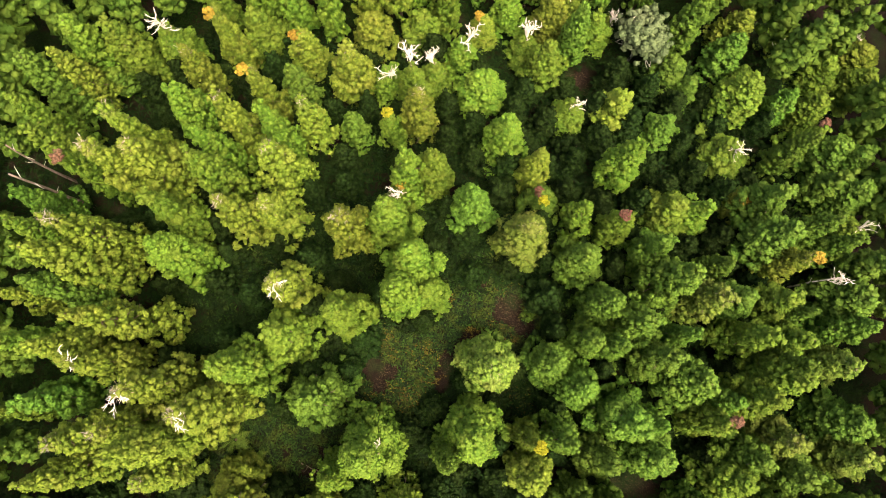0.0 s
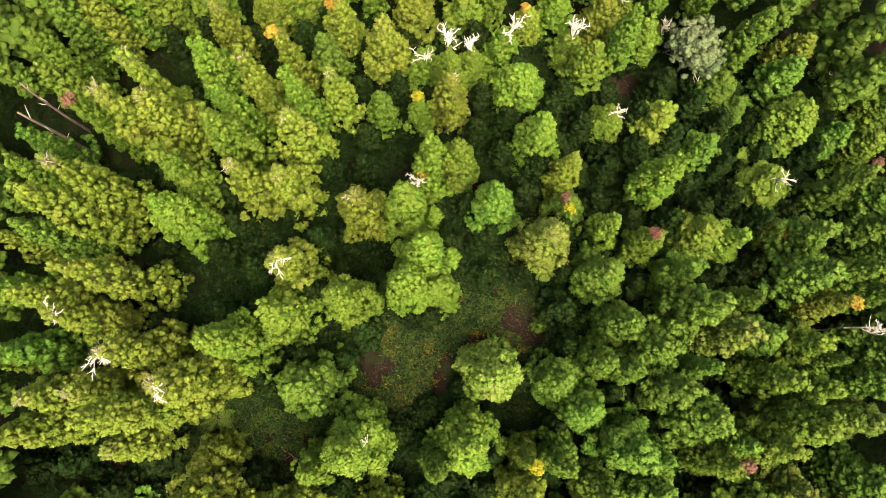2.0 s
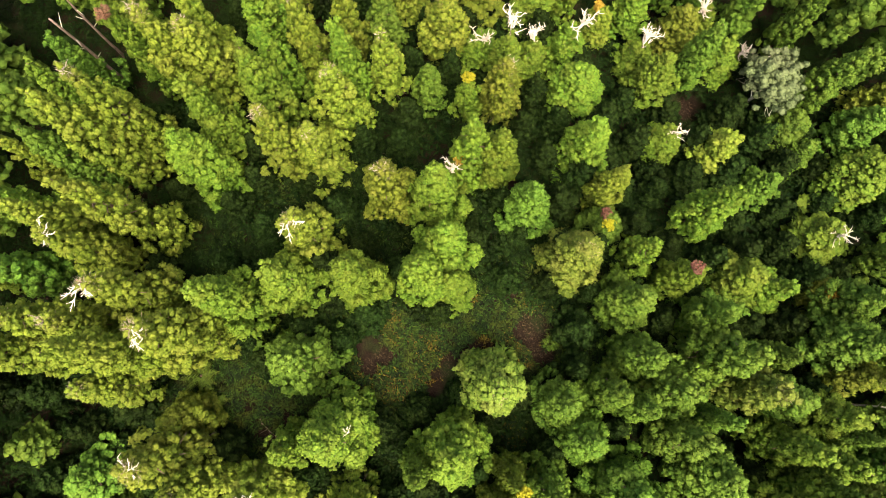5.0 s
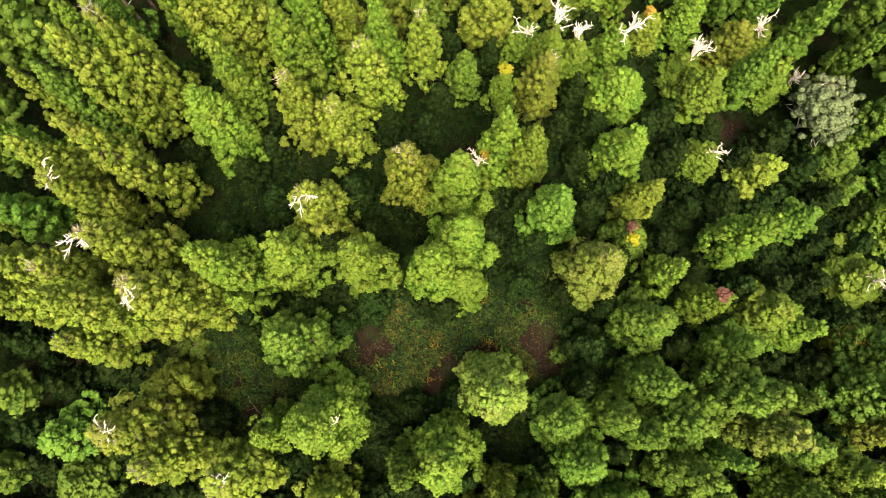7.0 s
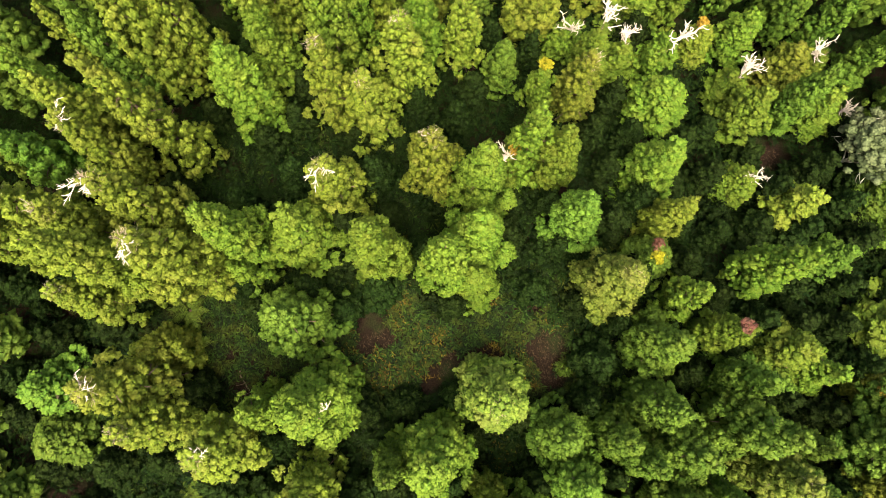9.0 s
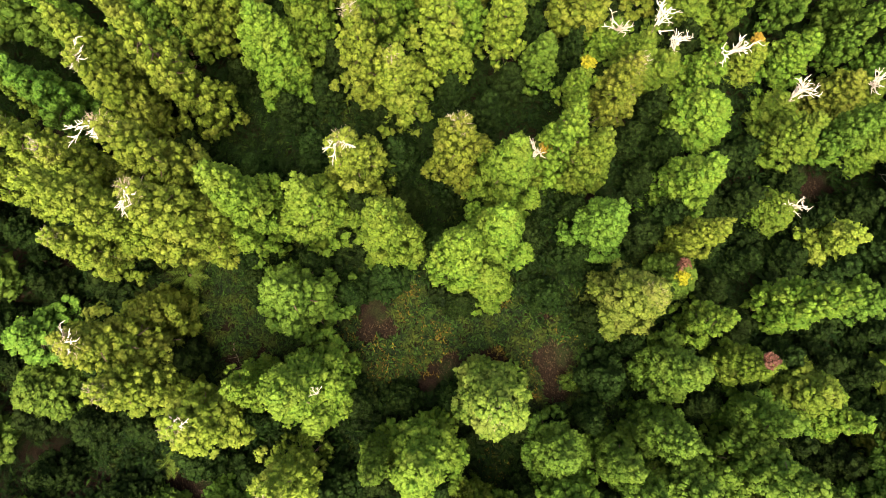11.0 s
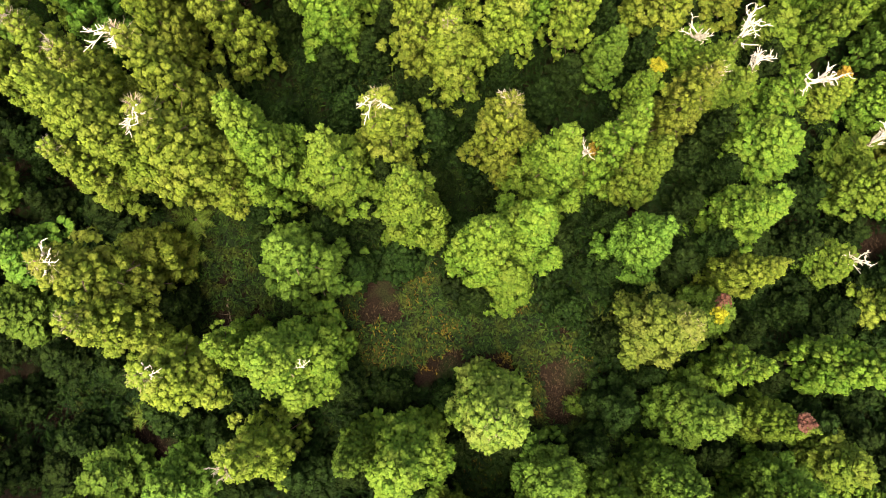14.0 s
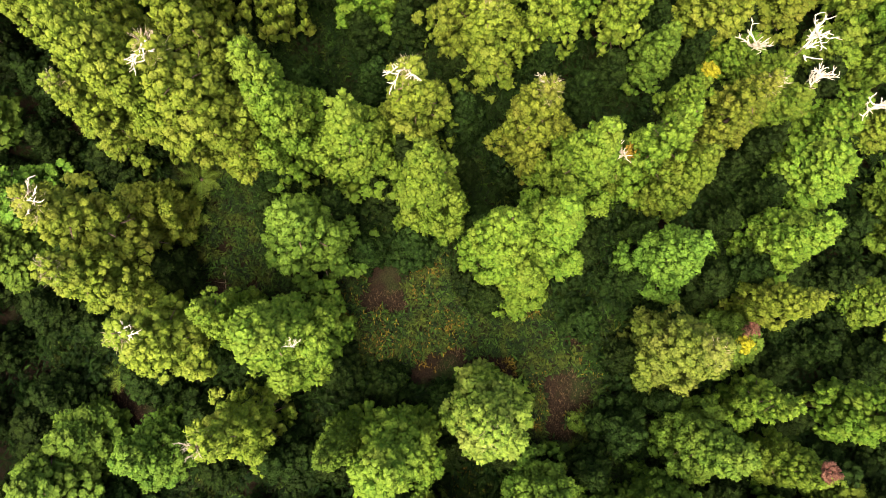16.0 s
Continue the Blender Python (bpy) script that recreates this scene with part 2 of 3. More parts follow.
def round_crown(name, seed, clumps, knobs, size, rx, rz, loose=0.0):
    """A broad, domed crown round its middle."""
    rng = np.random.default_rng(seed)
    o = unit(rng.normal(0, 1, (clumps, 3)) + (0, 0, 0.25))
    r = rng.uniform(0.13, 0.24, clumps) * rx * (1.3 if clumps < 100 else 0.85)
    c = o * (rx, rx, rz) * rng.uniform(0.55, 0.95, (clumps, 1)) - o * r[:, None] * 0.5
    c = c * (1 + loose * np.array([noise.noise(tuple(q * 2.3 + 7.0)) for q in o])[:, None])
    r = r * (1 - loose * 0.6)
    # Clumps facing up are coloured lighter, painting light from above into the crown.
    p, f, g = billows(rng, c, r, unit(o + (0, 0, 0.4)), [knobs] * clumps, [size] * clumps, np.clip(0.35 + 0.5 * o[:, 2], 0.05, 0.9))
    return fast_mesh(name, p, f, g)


def tube(path, radii, sides=5):
    """Points and faces of a tapered tube along a path, closed at its end."""
    path = np.asarray(path, float)
    along = unit(np.gradient(path, axis=0))
    ref = np.where(np.abs(along[:, 2:3]) > 0.9, (1.0, 0, 0), (0, 0, 1.0))
    u = unit(np.cross(along, ref))
    w = np.cross(along, u)
    a = np.arange(sides) * 2 * math.pi / sides
    ring = path[:, None] + np.asarray(radii)[:, None, None] * (np.cos(a)[None, :, None] * u[:, None] + np.sin(a)[None, :, None] * w[:, None])
    k, faces = len(path), []
    for i in range(k - 1):
        for j in range(sides):
            q = (i * sides + j, i * sides + (j + 1) % sides, (i + 1) * sides + (j + 1) % sides, (i + 1) * sides + j)
            faces += [(q[0], q[1], q[2]), (q[0], q[2], q[3])]
    faces += [((k - 1) * sides, (k - 1) * sides + j, (k - 1) * sides + j + 1) for j in range(1, sides - 1)]
    return ring.reshape(-1, 3), np.array(faces)


def tubes(name, pieces, material):
    P, F, base = [], [], 0
    for path, radii in pieces:
        p, f = tube(path, radii)
        P.append(p), F.append(f + base)
        base += len(p)
    me = fast_mesh(name, np.concatenate(P), np.concatenate(F))
    me.materials.append(material)
    return me


def bent(rng, start, way, length, steps=5, curl=0.25, lift=0.0):
    path, way = [np.array(start, float)], unit(np.array(way, float))
    for _ in range(steps):
        way = unit(way + rng.normal(0, curl, 3) + (0, 0, lift))
        path.append(path[-1] + way * length / steps)
    return np.array(path)


def antlers(seed, reach, fingers):
    """Bleached dead leader with many upturned antler-like twigs, its foot at the origin."""
    rng = np.random.default_rng(seed)
    lean = rng.normal(0, 0.14, 3) + (0, 0, 1)
    stem = bent(rng, (0, 0, -1.0), lean, reach + 0.9, 8, 0.07)
    pieces = [(stem, np.linspace(0.075, 0.018, len(stem)))]
    fan = rng.uniform(0, 6.28)
    for i in range(fingers):
        s = rng.uniform(0.3, 0.98)
        foot = stem[int(s * (len(stem) - 1))]
        ang = fan + rng.normal(0, 1.3)
        limb = bent(rng, foot, (math.cos(ang), math.sin(ang), rng.uniform(0.1, 0.9)), reach * (1.05 - 0.55 * s) * rng.uniform(0.45, 1.05), 7, 0.2, 0.1)
        pieces.append((limb, np.linspace(0.044, 0.014, len(limb))))
        for _ in range(5):
            side = ang + rng.normal(0, 0.8)
            twig = bent(rng, limb[rng.integers(1, len(limb))], (math.cos(side), math.sin(side), rng.uniform(0.3, 1.2)), reach * rng.uniform(0.1, 0.28), 4, 0.28, 0.15)
            pieces.append((twig, np.linspace(0.026, 0.011, len(twig))))
    return tubes("dead_top", pieces, DEAD)


def trunk_mesh(seed):
    """A straight tapered stem of a nominal conifer 12 m high."""
    rng = np.random.default_rng(seed)
    s = np.array([0, 0.04, 0.15, 0.35, 0.6, 0.85, 1.0])
    stem = np.c_[rng.normal(0, 0.05, 7) * s, rng.normal(0, 0.05, 7) * s, s * 12]
    return tubes("trunk", [(stem, np.array([0.27, 0.19, 0.165, 0.14, 0.10, 0.05, 0.02]))], BARK)


def bough_mesh(seed, boughs=16):
    """The boughs of a nominal conifer 12 m high, reaching out to the crown's skin."""
    rng = np.random.default_rng(seed)
    pieces = []
    for i in range(boughs):
        s = rng.uniform(0.1, 0.85)
        ang = i * 2.4 + rng.normal(0, 0.3)
        reach = CROWN_R * 1.2 * (1 - s) ** 0.6 * rng.uniform(0.7, 1.0)
        limb = bent(rng, (0, 0, s * 12), (math.cos(ang), math.sin(ang), 0.25), reach, 3, 0.12, -0.03)
        pieces.append((limb, np.linspace(0.05, 0.012, len(limb))))
    return tubes("boughs", pieces, BARK)


FINE = [crown_mesh("crown", 11 + i, (124, 110, 130)[i % 3], (0.29, 0.33, 0.31, 0.27)[i % 4], 0.08, (0.5, 0.62, 0.56)[i % 3], (0.28, 0.45, 0.36, 0.55)[i % 4]) for i in range(10)]
OPEN = [crown_mesh("crown", 31 + i, 104, 0.29, 0.08, 0.5, 0.6, 3, 0.2) for i in range(4)]
PLAIN = [crown_mesh("crown", 41 + i, (88, 98)[i % 2], (0.34, 0.38, 0.31)[i % 3], 0.1, (0.5, 0.66, 0.58)[i % 3], (0.28, 0.5, 0.38)[i % 3]) for i in range(8)]
COARSE = [crown_mesh("crown", 71 + i, 48, 0.48, 0.13, (0.55, 0.65)[i % 2], 0.45, 2) for i in range(4)]
SHRUBS = [round_crown("foliage", 101 + i, 46, 20, 0.062, 1.0, 0.75) for i in range(4)]
HAZE = round_crown("crown", 92, 240, 26, 0.042, 1.0, 0.7, 0.5)
TRUNKS = [trunk_mesh(120 + i) for i in range(3)]
BOUGHS = [bough_mesh(130 + i) for i in range(3)]


def brush(seed):
    """Dry twigs that poke out of a thinning crown tip, tip at the origin."""
    rng = np.random.default_rng(seed)
    pieces = []
    for i in range(90):
        ang, drop = rng.uniform(0, 6.28), rng.uniform(0.0, 1.0)
        out = np.array([math.cos(ang), math.sin(ang), 0])
        foot = out * 0.75 * drop**0.6 * rng.uniform(0.4, 1.0) + (0, 0, -1.6 * drop)
        twig = bent(rng, foot, out * rng.uniform(0.4, 1.2) + (0, 0, rng.uniform(0.4, 1.2)), rng.uniform(0.3, 0.65), 3, 0.25, 0.1)
        pieces.append((twig, np.linspace(0.016, 0.006, len(twig))))
    return tubes("twig_brush", pieces, TWIG)


def sprawl(seed):
    """Bleached dead boughs swept to one side, set with rows of upturned fingers, their foot at the origin."""
    rng = np.random.default_rng(seed)
    pieces = [(bent(rng, (0, 0, -0.9), (0, 0, 1), 1.0, 4, 0.1), np.linspace(0.06, 0.045, 5))]
    main = rng.uniform(0, 6.28)
    for i in range(4):
        ang = main + (i - 1.5) * rng.uniform(0.35, 0.7)
        limb = bent(rng, (0, 0, rng.uniform(-0.3, 0.1)), (math.cos(ang), math.sin(ang), rng.uniform(0.0, 0.35)), rng.uniform(0.6, 1.25), 8, 0.16, 0.02)
        pieces.append((limb, np.linspace(0.042, 0.014, len(limb))))
        for k in range(11):
            side = ang + rng.choice((-1, 1)) * rng.uniform(0.3, 1.1)
            twig = bent(rng, limb[rng.integers(2, len(limb))], (math.cos(side), math.sin(side), rng.uniform(0.3, 1.3)), rng.uniform(0.16, 0.42), 4, 0.16, 0.12)
            pieces.append((twig, np.linspace(0.027, 0.012, len(twig))))
    return tubes("dead_top", pieces, DEAD)


SPRAWLS = [sprawl(180 + i) for i in range(4)]
BRUSHES = [brush(160 + i) for i in range(3)]
ANTLERS = [antlers(140 + i, 1.5, 10 + i) for i in range(5)]
for me in FINE + OPEN + PLAIN + COARSE + SHRUBS + [HAZE]:
    me.materials.append(BRIGHT)


def piece(name, me, parent, m, material=None, label=""):
    ob = new(name, me)
    ob.parent = parent
    ob.matrix_basis = m
    if material:
        ob.material_slots[0].link = "OBJECT"
        ob.material_slots[0].material = material
    return tagged(ob, label)


def scaled(x, y, z, sx, sy, sz, turn=0.0):
    return Matrix.Translation((x, y, z)) @ Matrix.Rotation(turn, 4, "Z") @ Matrix.Diagonal((sx, sy, sz, 1))


KINDS = {
    "b": (BRIGHT, "bright yellow-green conifer with a billowing crown"),
    "y": (YELLOW, "yellowing conifer with a sunlit billowing crown"),
    "g": (GREEN, "deep green conifer with a dense pointed crown"),
    "G": (BLUE, "bluish green broad-crowned tree above the undergrowth"),
    "d": (YELLOW, "yellow-green conifer with bleached dead twigs near its top"),
    "D": (YELLOW, "yellow-green conifer with large bleached boughs over its top"),
    "q": (BRIGHT, "conifer with a bare white leader and a withered orange tuft"),
    "s": (BRIGHT, "conifer with a bare white antler-like dead leader"),
    "o": (YELLOW, "conifer with a withered orange-brown tip"),
    "r": (BRIGHT, "conifer with a withered reddish tip"),
    "R": (GREEN, "green conifer with a red and a yellow tuft at its tip"),
    "Z": (BRIGHT, "conifer with a lemon-yellow tuft of new growth at its tip"),
    "l": (LICHEN, "conifer with a lichen-grey thinning crown"),
    "v": (VIVID, "vivid green conifer with a rounded billowing crown"),
    "u": (UNDER_SHADED, "understorey conifer with canopy shade painted into its needles"),
    "f": (VIVID, "green plantation conifer in the thick of the wood"),
}
PLANTED = []


def conifer(x, y, top, radius, kind="b", fine=False):
    """One tree: its foot on the ground at (x, y), its tip at the height top."""
    n = len(PLANTED)
    PLANTED.append((x, y, radius))
    rng = np.random.default_rng(5000 + n)
    foot = floor_height(x, y) - 0.1
    height = top - foot
    leaf, label = KINDS[kind]
    if kind == "f" and x < 8:
        leaf = (BRIGHT, YELLOW, BRIGHT, GREEN)[n % 4]
    tree = tagged(new("conifer"), label, "conifer", "plantation conifers")
    tree.location = (x, y, foot)
    turn = rng.uniform(0, 6.28)
    bare = {"s": 1.7, "q": 1.4, "d": 0.1, "D": 0.1}.get(kind, 0.0)
    low = (0.10 if fine else rng.uniform(0.12, 0.2)) * height
    tall = height - bare - low
    wide = radius / CROWN_R
    meshes = COARSE if kind == "u" else OPEN if fine and kind in "dD" else FINE if fine else PLAIN
    stand = scaled(0, 0, 0, wide, wide, (height - bare * 0.6 - 0.3) / 12, turn)
    piece("trunk", TRUNKS[n % 3], tree, stand)
    if kind not in "fu":
        tagged(piece("boughs", BOUGHS[n % 3], tree, stand), kind="stuff")
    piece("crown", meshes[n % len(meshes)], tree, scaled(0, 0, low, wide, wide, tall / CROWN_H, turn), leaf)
    if kind in "dsDq":
        k = (rng.uniform(1.25, 1.6) if y > 22 else rng.uniform(1.0, 1.3)) if kind in "sq" else rng.uniform(0.9, 1.2) if kind == "D" else rng.uniform(0.45, 0.7)
        if kind in "sq":
            piece("dead_top", ANTLERS[n % 5], tree, scaled(0, 0, height - bare - 0.3, k, k, k * 0.9, turn), label="bleached bare twigs")
        else:
            piece("dead_top", SPRAWLS[n % 4], tree, scaled(0, 0, height - 0.75, k, k, 0.75, turn), DEAD if kind == "D" else DULL, "bleached bare boughs")
    if kind in "dDlo":
        tip = piece("twig_brush", BRUSHES[n % 3], tree, scaled(0, 0, height - bare - 0.5, wide * 0.65, wide * 0.65, 0.75, turn), label="dry brown twigs")
        tip["kind"] = "stuff"
    if kind in "orRqZ":
        spots = {"o": [ORANGE], "q": [ORANGE], "r": [RED], "R": [RED, LIME], "Z": [LIME]}[kind]
        for i, m in enumerate(spots):
            ang = turn + 2.2 * i
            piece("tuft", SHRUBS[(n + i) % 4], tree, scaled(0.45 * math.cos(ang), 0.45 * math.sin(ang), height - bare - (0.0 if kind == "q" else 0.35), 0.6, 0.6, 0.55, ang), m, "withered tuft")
    return tree


# ---- the trees ----
conifer(-30.27, 25.88, 12.51, 1.90, "b")
conifer(-27.30, 26.00, 11.82, 2.05, "b")
conifer(-30.57, 22.97, 13.32, 1.51, "y")
conifer(-32.61, 22.23, 13.70, 1.85, "g")
conifer(-23.82, 27.14, 10.81, 1.72, "s")
conifer(-21.21, 24.17, 11.33, 1.47, "d")
conifer(-21.19, 20.09, 12.83, 1.76, "b")
conifer(-16.78, 18.47, 15.62, 1.54, "d")
conifer(-14.66, 20.86, 14.41, 1.36, "o")
conifer(-16.28, 28.40, 8.98, 2.05, "b")
conifer(-12.40, 22.39, 11.54, 1.70, "v")
conifer(-12.37, 26.83, 8.49, 1.68, "o")
conifer(-13.57, 17.63, 14.94, 1.46, "b")
conifer(-18.18, 15.82, 15.22, 1.46, "b")
conifer(-17.51, 13.22, 17.64, 1.68, "b")
conifer(-24.49, 17.10, 16.29, 1.52, "d")
conifer(-23.18, 14.77, 15.28, 2.00, "d")
conifer(-25.12, 14.09, 17.12, 1.80, "d")
conifer(-29.56, 15.46, 16.67, 1.73, "b")
conifer(-27.66, 13.87, 15.99, 1.20, "r")
conifer(-8.12, 24.54, 10.68, 1.97, "d")
conifer(-5.04, 24.48, 7.92, 1.57, "s")
conifer(-2.59, 23.31, 10.99, 1.47, "s")
conifer(-0.72, 24.91, 7.86, 1.57, "s")
conifer(-6.42, 29.27, 6.94, 1.99, "y")
conifer(-1.92, 29.76, 6.15, 2.03, "b")
conifer(1.73, 27.25, 8.19, 1.56, "s")
conifer(3.83, 30.07, 5.03, 1.38, "o")
conifer(7.76, 28.13, 6.12, 1.63, "s")
conifer(9.36, 25.80, 8.67, 1.67, "b")
conifer(3.48, 23.39, 7.50, 2.11, "b")
conifer(5.48, 18.43, 10.46, 1.98, "b", True)
conifer(-2.01, 20.34, 11.47, 1.70, "d", True)
conifer(-4.52, 19.42, 8.12, 1.35, "Z", True)
conifer(-7.71, 19.25, 9.19, 1.39, "v")
conifer(11.74, 21.52, 6.91, 1.60, "s")
conifer(8.05, 15.53, 10.40, 1.36, "y", True)
conifer(-2.85, 14.57, 13.71, 1.84, "b", True)
conifer(-0.81, 15.05, 11.73, 1.73, "b", True)
conifer(16.62, 32.07, 2.37, 1.74, "s")
conifer(21.50, 25.95, 4.98, 1.79, "g")
conifer(23.14, 24.33, 4.24, 1.39, "g")
conifer(26.19, 26.72, 8.05, 1.83, "g")
conifer(27.41, 23.03, 7.18, 2.26, "b")
conifer(15.89, 21.85, 7.08, 1.86, "y")
conifer(20.07, 19.91, 6.40, 1.48, "g")
conifer(15.37, 15.66, 12.57, 1.53, "b")
conifer(25.92, 17.63, 7.18, 2.12, "s")
conifer(33.68, 29.83, 2.67, 1.73, "s")
conifer(36.23, 26.00, 4.14, 2.11, "b")
conifer(31.05, 22.21, 6.68, 1.48, "g")
conifer(34.18, 21.94, 5.80, 1.64, "b")
conifer(40.69, 30.96, 1.91, 1.75, "s")
conifer(40.30, 27.83, 3.28, 2.28, "y")
conifer(39.67, 24.79, 4.41, 1.95, "b")
conifer(33.60, 18.98, 6.19, 1.35, "r")
conifer(35.17, 17.48, 6.53, 2.14, "g")
conifer(36.81, 16.57, 6.91, 2.13, "g")
conifer(27.67, 29.70, 6.62, 1.88, "y")
conifer(35.91, 13.25, 7.68, 2.10, "g")
conifer(27.93, 12.64, 9.81, 1.89, "g")
conifer(27.74, 9.12, 11.18, 2.07, "g")
conifer(27.12, 13.20, 4.67, 1.53, "o")
conifer(22.63, 11.83, 7.27, 1.46, "b")
conifer(19.93, 12.00, 7.32, 2.12, "b")
conifer(17.69, 8.27, 10.86, 1.60, "v")
conifer(14.82, 10.34, 10.51, 1.36, "r", True)
conifer(11.70, 11.44, 9.66, 1.51, "b", True)
conifer(13.23, 3.63, 11.74, 1.80, "G", True)
conifer(18.45, 5.50, 14.38, 2.05, "v")
conifer(23.69, 6.95, 8.11, 1.17, "g")
conifer(21.64, 3.81, 11.77, 1.92, "l")
conifer(24.38, 3.93, 9.41, 1.77, "g")
conifer(15.71, 1.98, 12.21, 2.03, "v", True)
conifer(29.18, 7.09, 10.10, 1.50, "o")
conifer(35.14, 10.03, 8.29, 1.94, "s")
conifer(27.71, 3.73, 10.09, 1.75, "b")
conifer(28.87, 2.76, 10.32, 1.12, "g")
conifer(34.15, 4.16, 9.07, 2.30, "g")
conifer(24.94, 0.80, 11.81, 1.68, "b")
conifer(28.26, 0.54, 10.76, 1.60, "b")
conifer(27.20, -1.31, 12.29, 1.44, "G")
conifer(32.48, -1.42, 9.25, 1.77, "l")
conifer(26.49, -2.30, 13.11, 1.88, "b")
conifer(24.67, -3.83, 12.28, 1.78, "b")
conifer(23.10, -4.23, 9.50, 1.52, "g")
conifer(19.66, -2.67, 12.09, 2.15, "v")
conifer(17.00, -0.76, 13.07, 1.88, "v")
conifer(13.53, 0.19, 12.52, 1.41, "v", True)
conifer(14.33, -5.45, 13.13, 2.22, "v")
conifer(16.48, -5.82, 11.34, 1.34, "v")
conifer(21.11, -5.68, 11.60, 1.46, "r")
conifer(26.81, -7.13, 10.39, 1.98, "l")
conifer(24.50, -8.68, 9.89, 2.00, "v")
conifer(16.54, -8.37, 10.81, 2.10, "v")
conifer(12.46, -8.62, 11.40, 1.71, "G")
conifer(11.04, -3.16, 10.56, 1.86, "v", True)
conifer(28.00, -9.96, 9.53, 2.03, "G")
conifer(29.75, -10.44, 9.34, 1.27, "b")
conifer(32.63, -6.03, 9.31, 2.03, "g")
conifer(32.83, -8.65, 9.29, 2.03, "l")
conifer(22.98, -10.30, 9.95, 2.00, "b")
conifer(11.80, 0.58, 11.45, 1.58, "v", True)
conifer(19.27, 1.06, 11.27, 1.21, "g")
conifer(8.90, -1.25, 9.79, 2.04, "G", True)
conifer(2.30, -6.65, 13.60, 2.40, "b", True)
conifer(6.61, -6.90, 12.32, 1.08, "Z", True)
conifer(9.29, -6.93, 12.98, 1.65, "v", True)
conifer(6.87, -9.69, 11.76, 1.92, "y", True)
withered = conifer(-5.63, -7.43, 16.42, 2.40, "b", True)
piece("dead_bough", SPRAWLS[1], withered, scaled(1.25, 0.9, 12.2, 0.45, 0.45, 0.45), label="small bleached bare bough")
conifer(-21.07, -2.72, 17.76, 2.16, "D", True)
conifer(-17.17, -4.20, 18.62, 2.16, "D", True)
conifer(-15.09, -1.22, 17.93, 1.98, "b", True)
conifer(-22.92, -5.44, 16.90, 1.72, "d", True)
conifer(-26.27, -6.22, 16.35, 1.74, "d")
conifer(-20.59, -6.55, 19.44, 1.91, "y", True)
conifer(-25.65, -1.00, 16.24, 1.52, "D")
conifer(-27.62, 0.18, 16.94, 1.72, "y")
conifer(-27.07, -8.68, 17.01, 1.50, "y")
conifer(-21.37, -9.35, 13.76, 1.61, "d", True)
conifer(-16.78, -10.40, 8.60, 1.72, "y", True)
conifer(-12.70, 1.20, 13.20, 2.32, "b", True)
conifer(-25.59, 8.34, 20.00, 1.58, "d")
conifer(-26.74, 6.33, 19.80, 1.70, "y")
conifer(-21.84, 11.02, 14.26, 1.71, "b")
conifer(-16.07, 10.42, 15.98, 1.65, "d", True)
conifer(-14.10, 11.27, 11.69, 2.17, "d", True)
conifer(-23.41, 2.10, 20.02, 1.78, "y", True)
conifer(-28.22, 4.56, 17.41, 1.48, "G")
conifer(-21.61, 7.68, 13.51, 2.08, "b", True)
conifer(-12.40, 4.87, 13.89, 2.16, "D", True)
conifer(-7.63, 9.73, 14.22, 1.94, "d", True)
conifer(-4.31, 10.29, 14.92, 2.05, "b", True)
conifer(-3.55, 13.31, 8.29, 1.66, "q", True)
conifer(2.44, 12.03, 11.09, 2.05, "G", True)
conifer(8.80, 13.10, 5.98, 1.76, "R", True)
conifer(6.74, 9.21, 12.11, 2.20, "l", True)
conifer(-9.90, -3.90, 12.60, 2.40, "G", True)
conifer(3.80, -1.45, 12.50, 2.40, "l", True)
conifer(-9.36, -12.72, 13.95, 2.16, "D", True)
conifer(-15.56, -12.11, 16.21, 2.27, "D", True)
conifer(-3.23, -12.07, 14.23, 1.84, "d", True)
conifer(11.38, 7.22, 11.94, 1.92, "v", True)
conifer(-32.50, 11.84, 12.79, 1.37, "G")
conifer(-32.14, 18.54, 15.11, 1.32, "b")
conifer(-18.34, 26.68, 12.63, 1.37, "o")
conifer(-10.90, 18.84, 13.74, 1.44, "d")
conifer(-13.28, 15.11, 14.14, 1.94, "d", True)
conifer(-29.01, -3.60, 15.63, 1.60, "g")
conifer(-7.60, 2.70, 17.00, 1.85, "b", True)
conifer(-3.40, 4.30, 15.00, 1.90, "b", True)
conifer(-1.40, 4.60, 8.60, 1.75, "b", True)
conifer(-2.60, 7.10, 13.10, 2.15, "b", True)
conifer(-8.33, -9.37, 13.50, 1.49, "b", True)
conifer(33.42, 1.67, 10.46, 1.64, "v")
conifer(-5.08, -17.33, 9.50, 1.80, "g", True)
conifer(-8.17, -20.60, 7.00, 1.89, "g")
conifer(-6.88, -22.43, 9.00, 2.00, "g")
conifer(-10.15, -22.58, 6.00, 1.75, "u")
conifer(-13.43, -13.57, 14.50, 1.84, "d", True)
conifer(0.30, -8.32, 13.50, 1.23, "v", True)
conifer(12.20, 32.45, 7.00, 1.37, "s")
conifer(6.20, 31.60, 7.00, 1.73, "b")
conifer(10.20, 30.80, 7.20, 1.84, "y")
conifer(14.20, 29.60, 6.40, 1.62, "b")
conifer(-21.00, -15.70, 10.00, 2.05, "v")
conifer(-18.90, -18.40, 8.60, 1.94, "v")

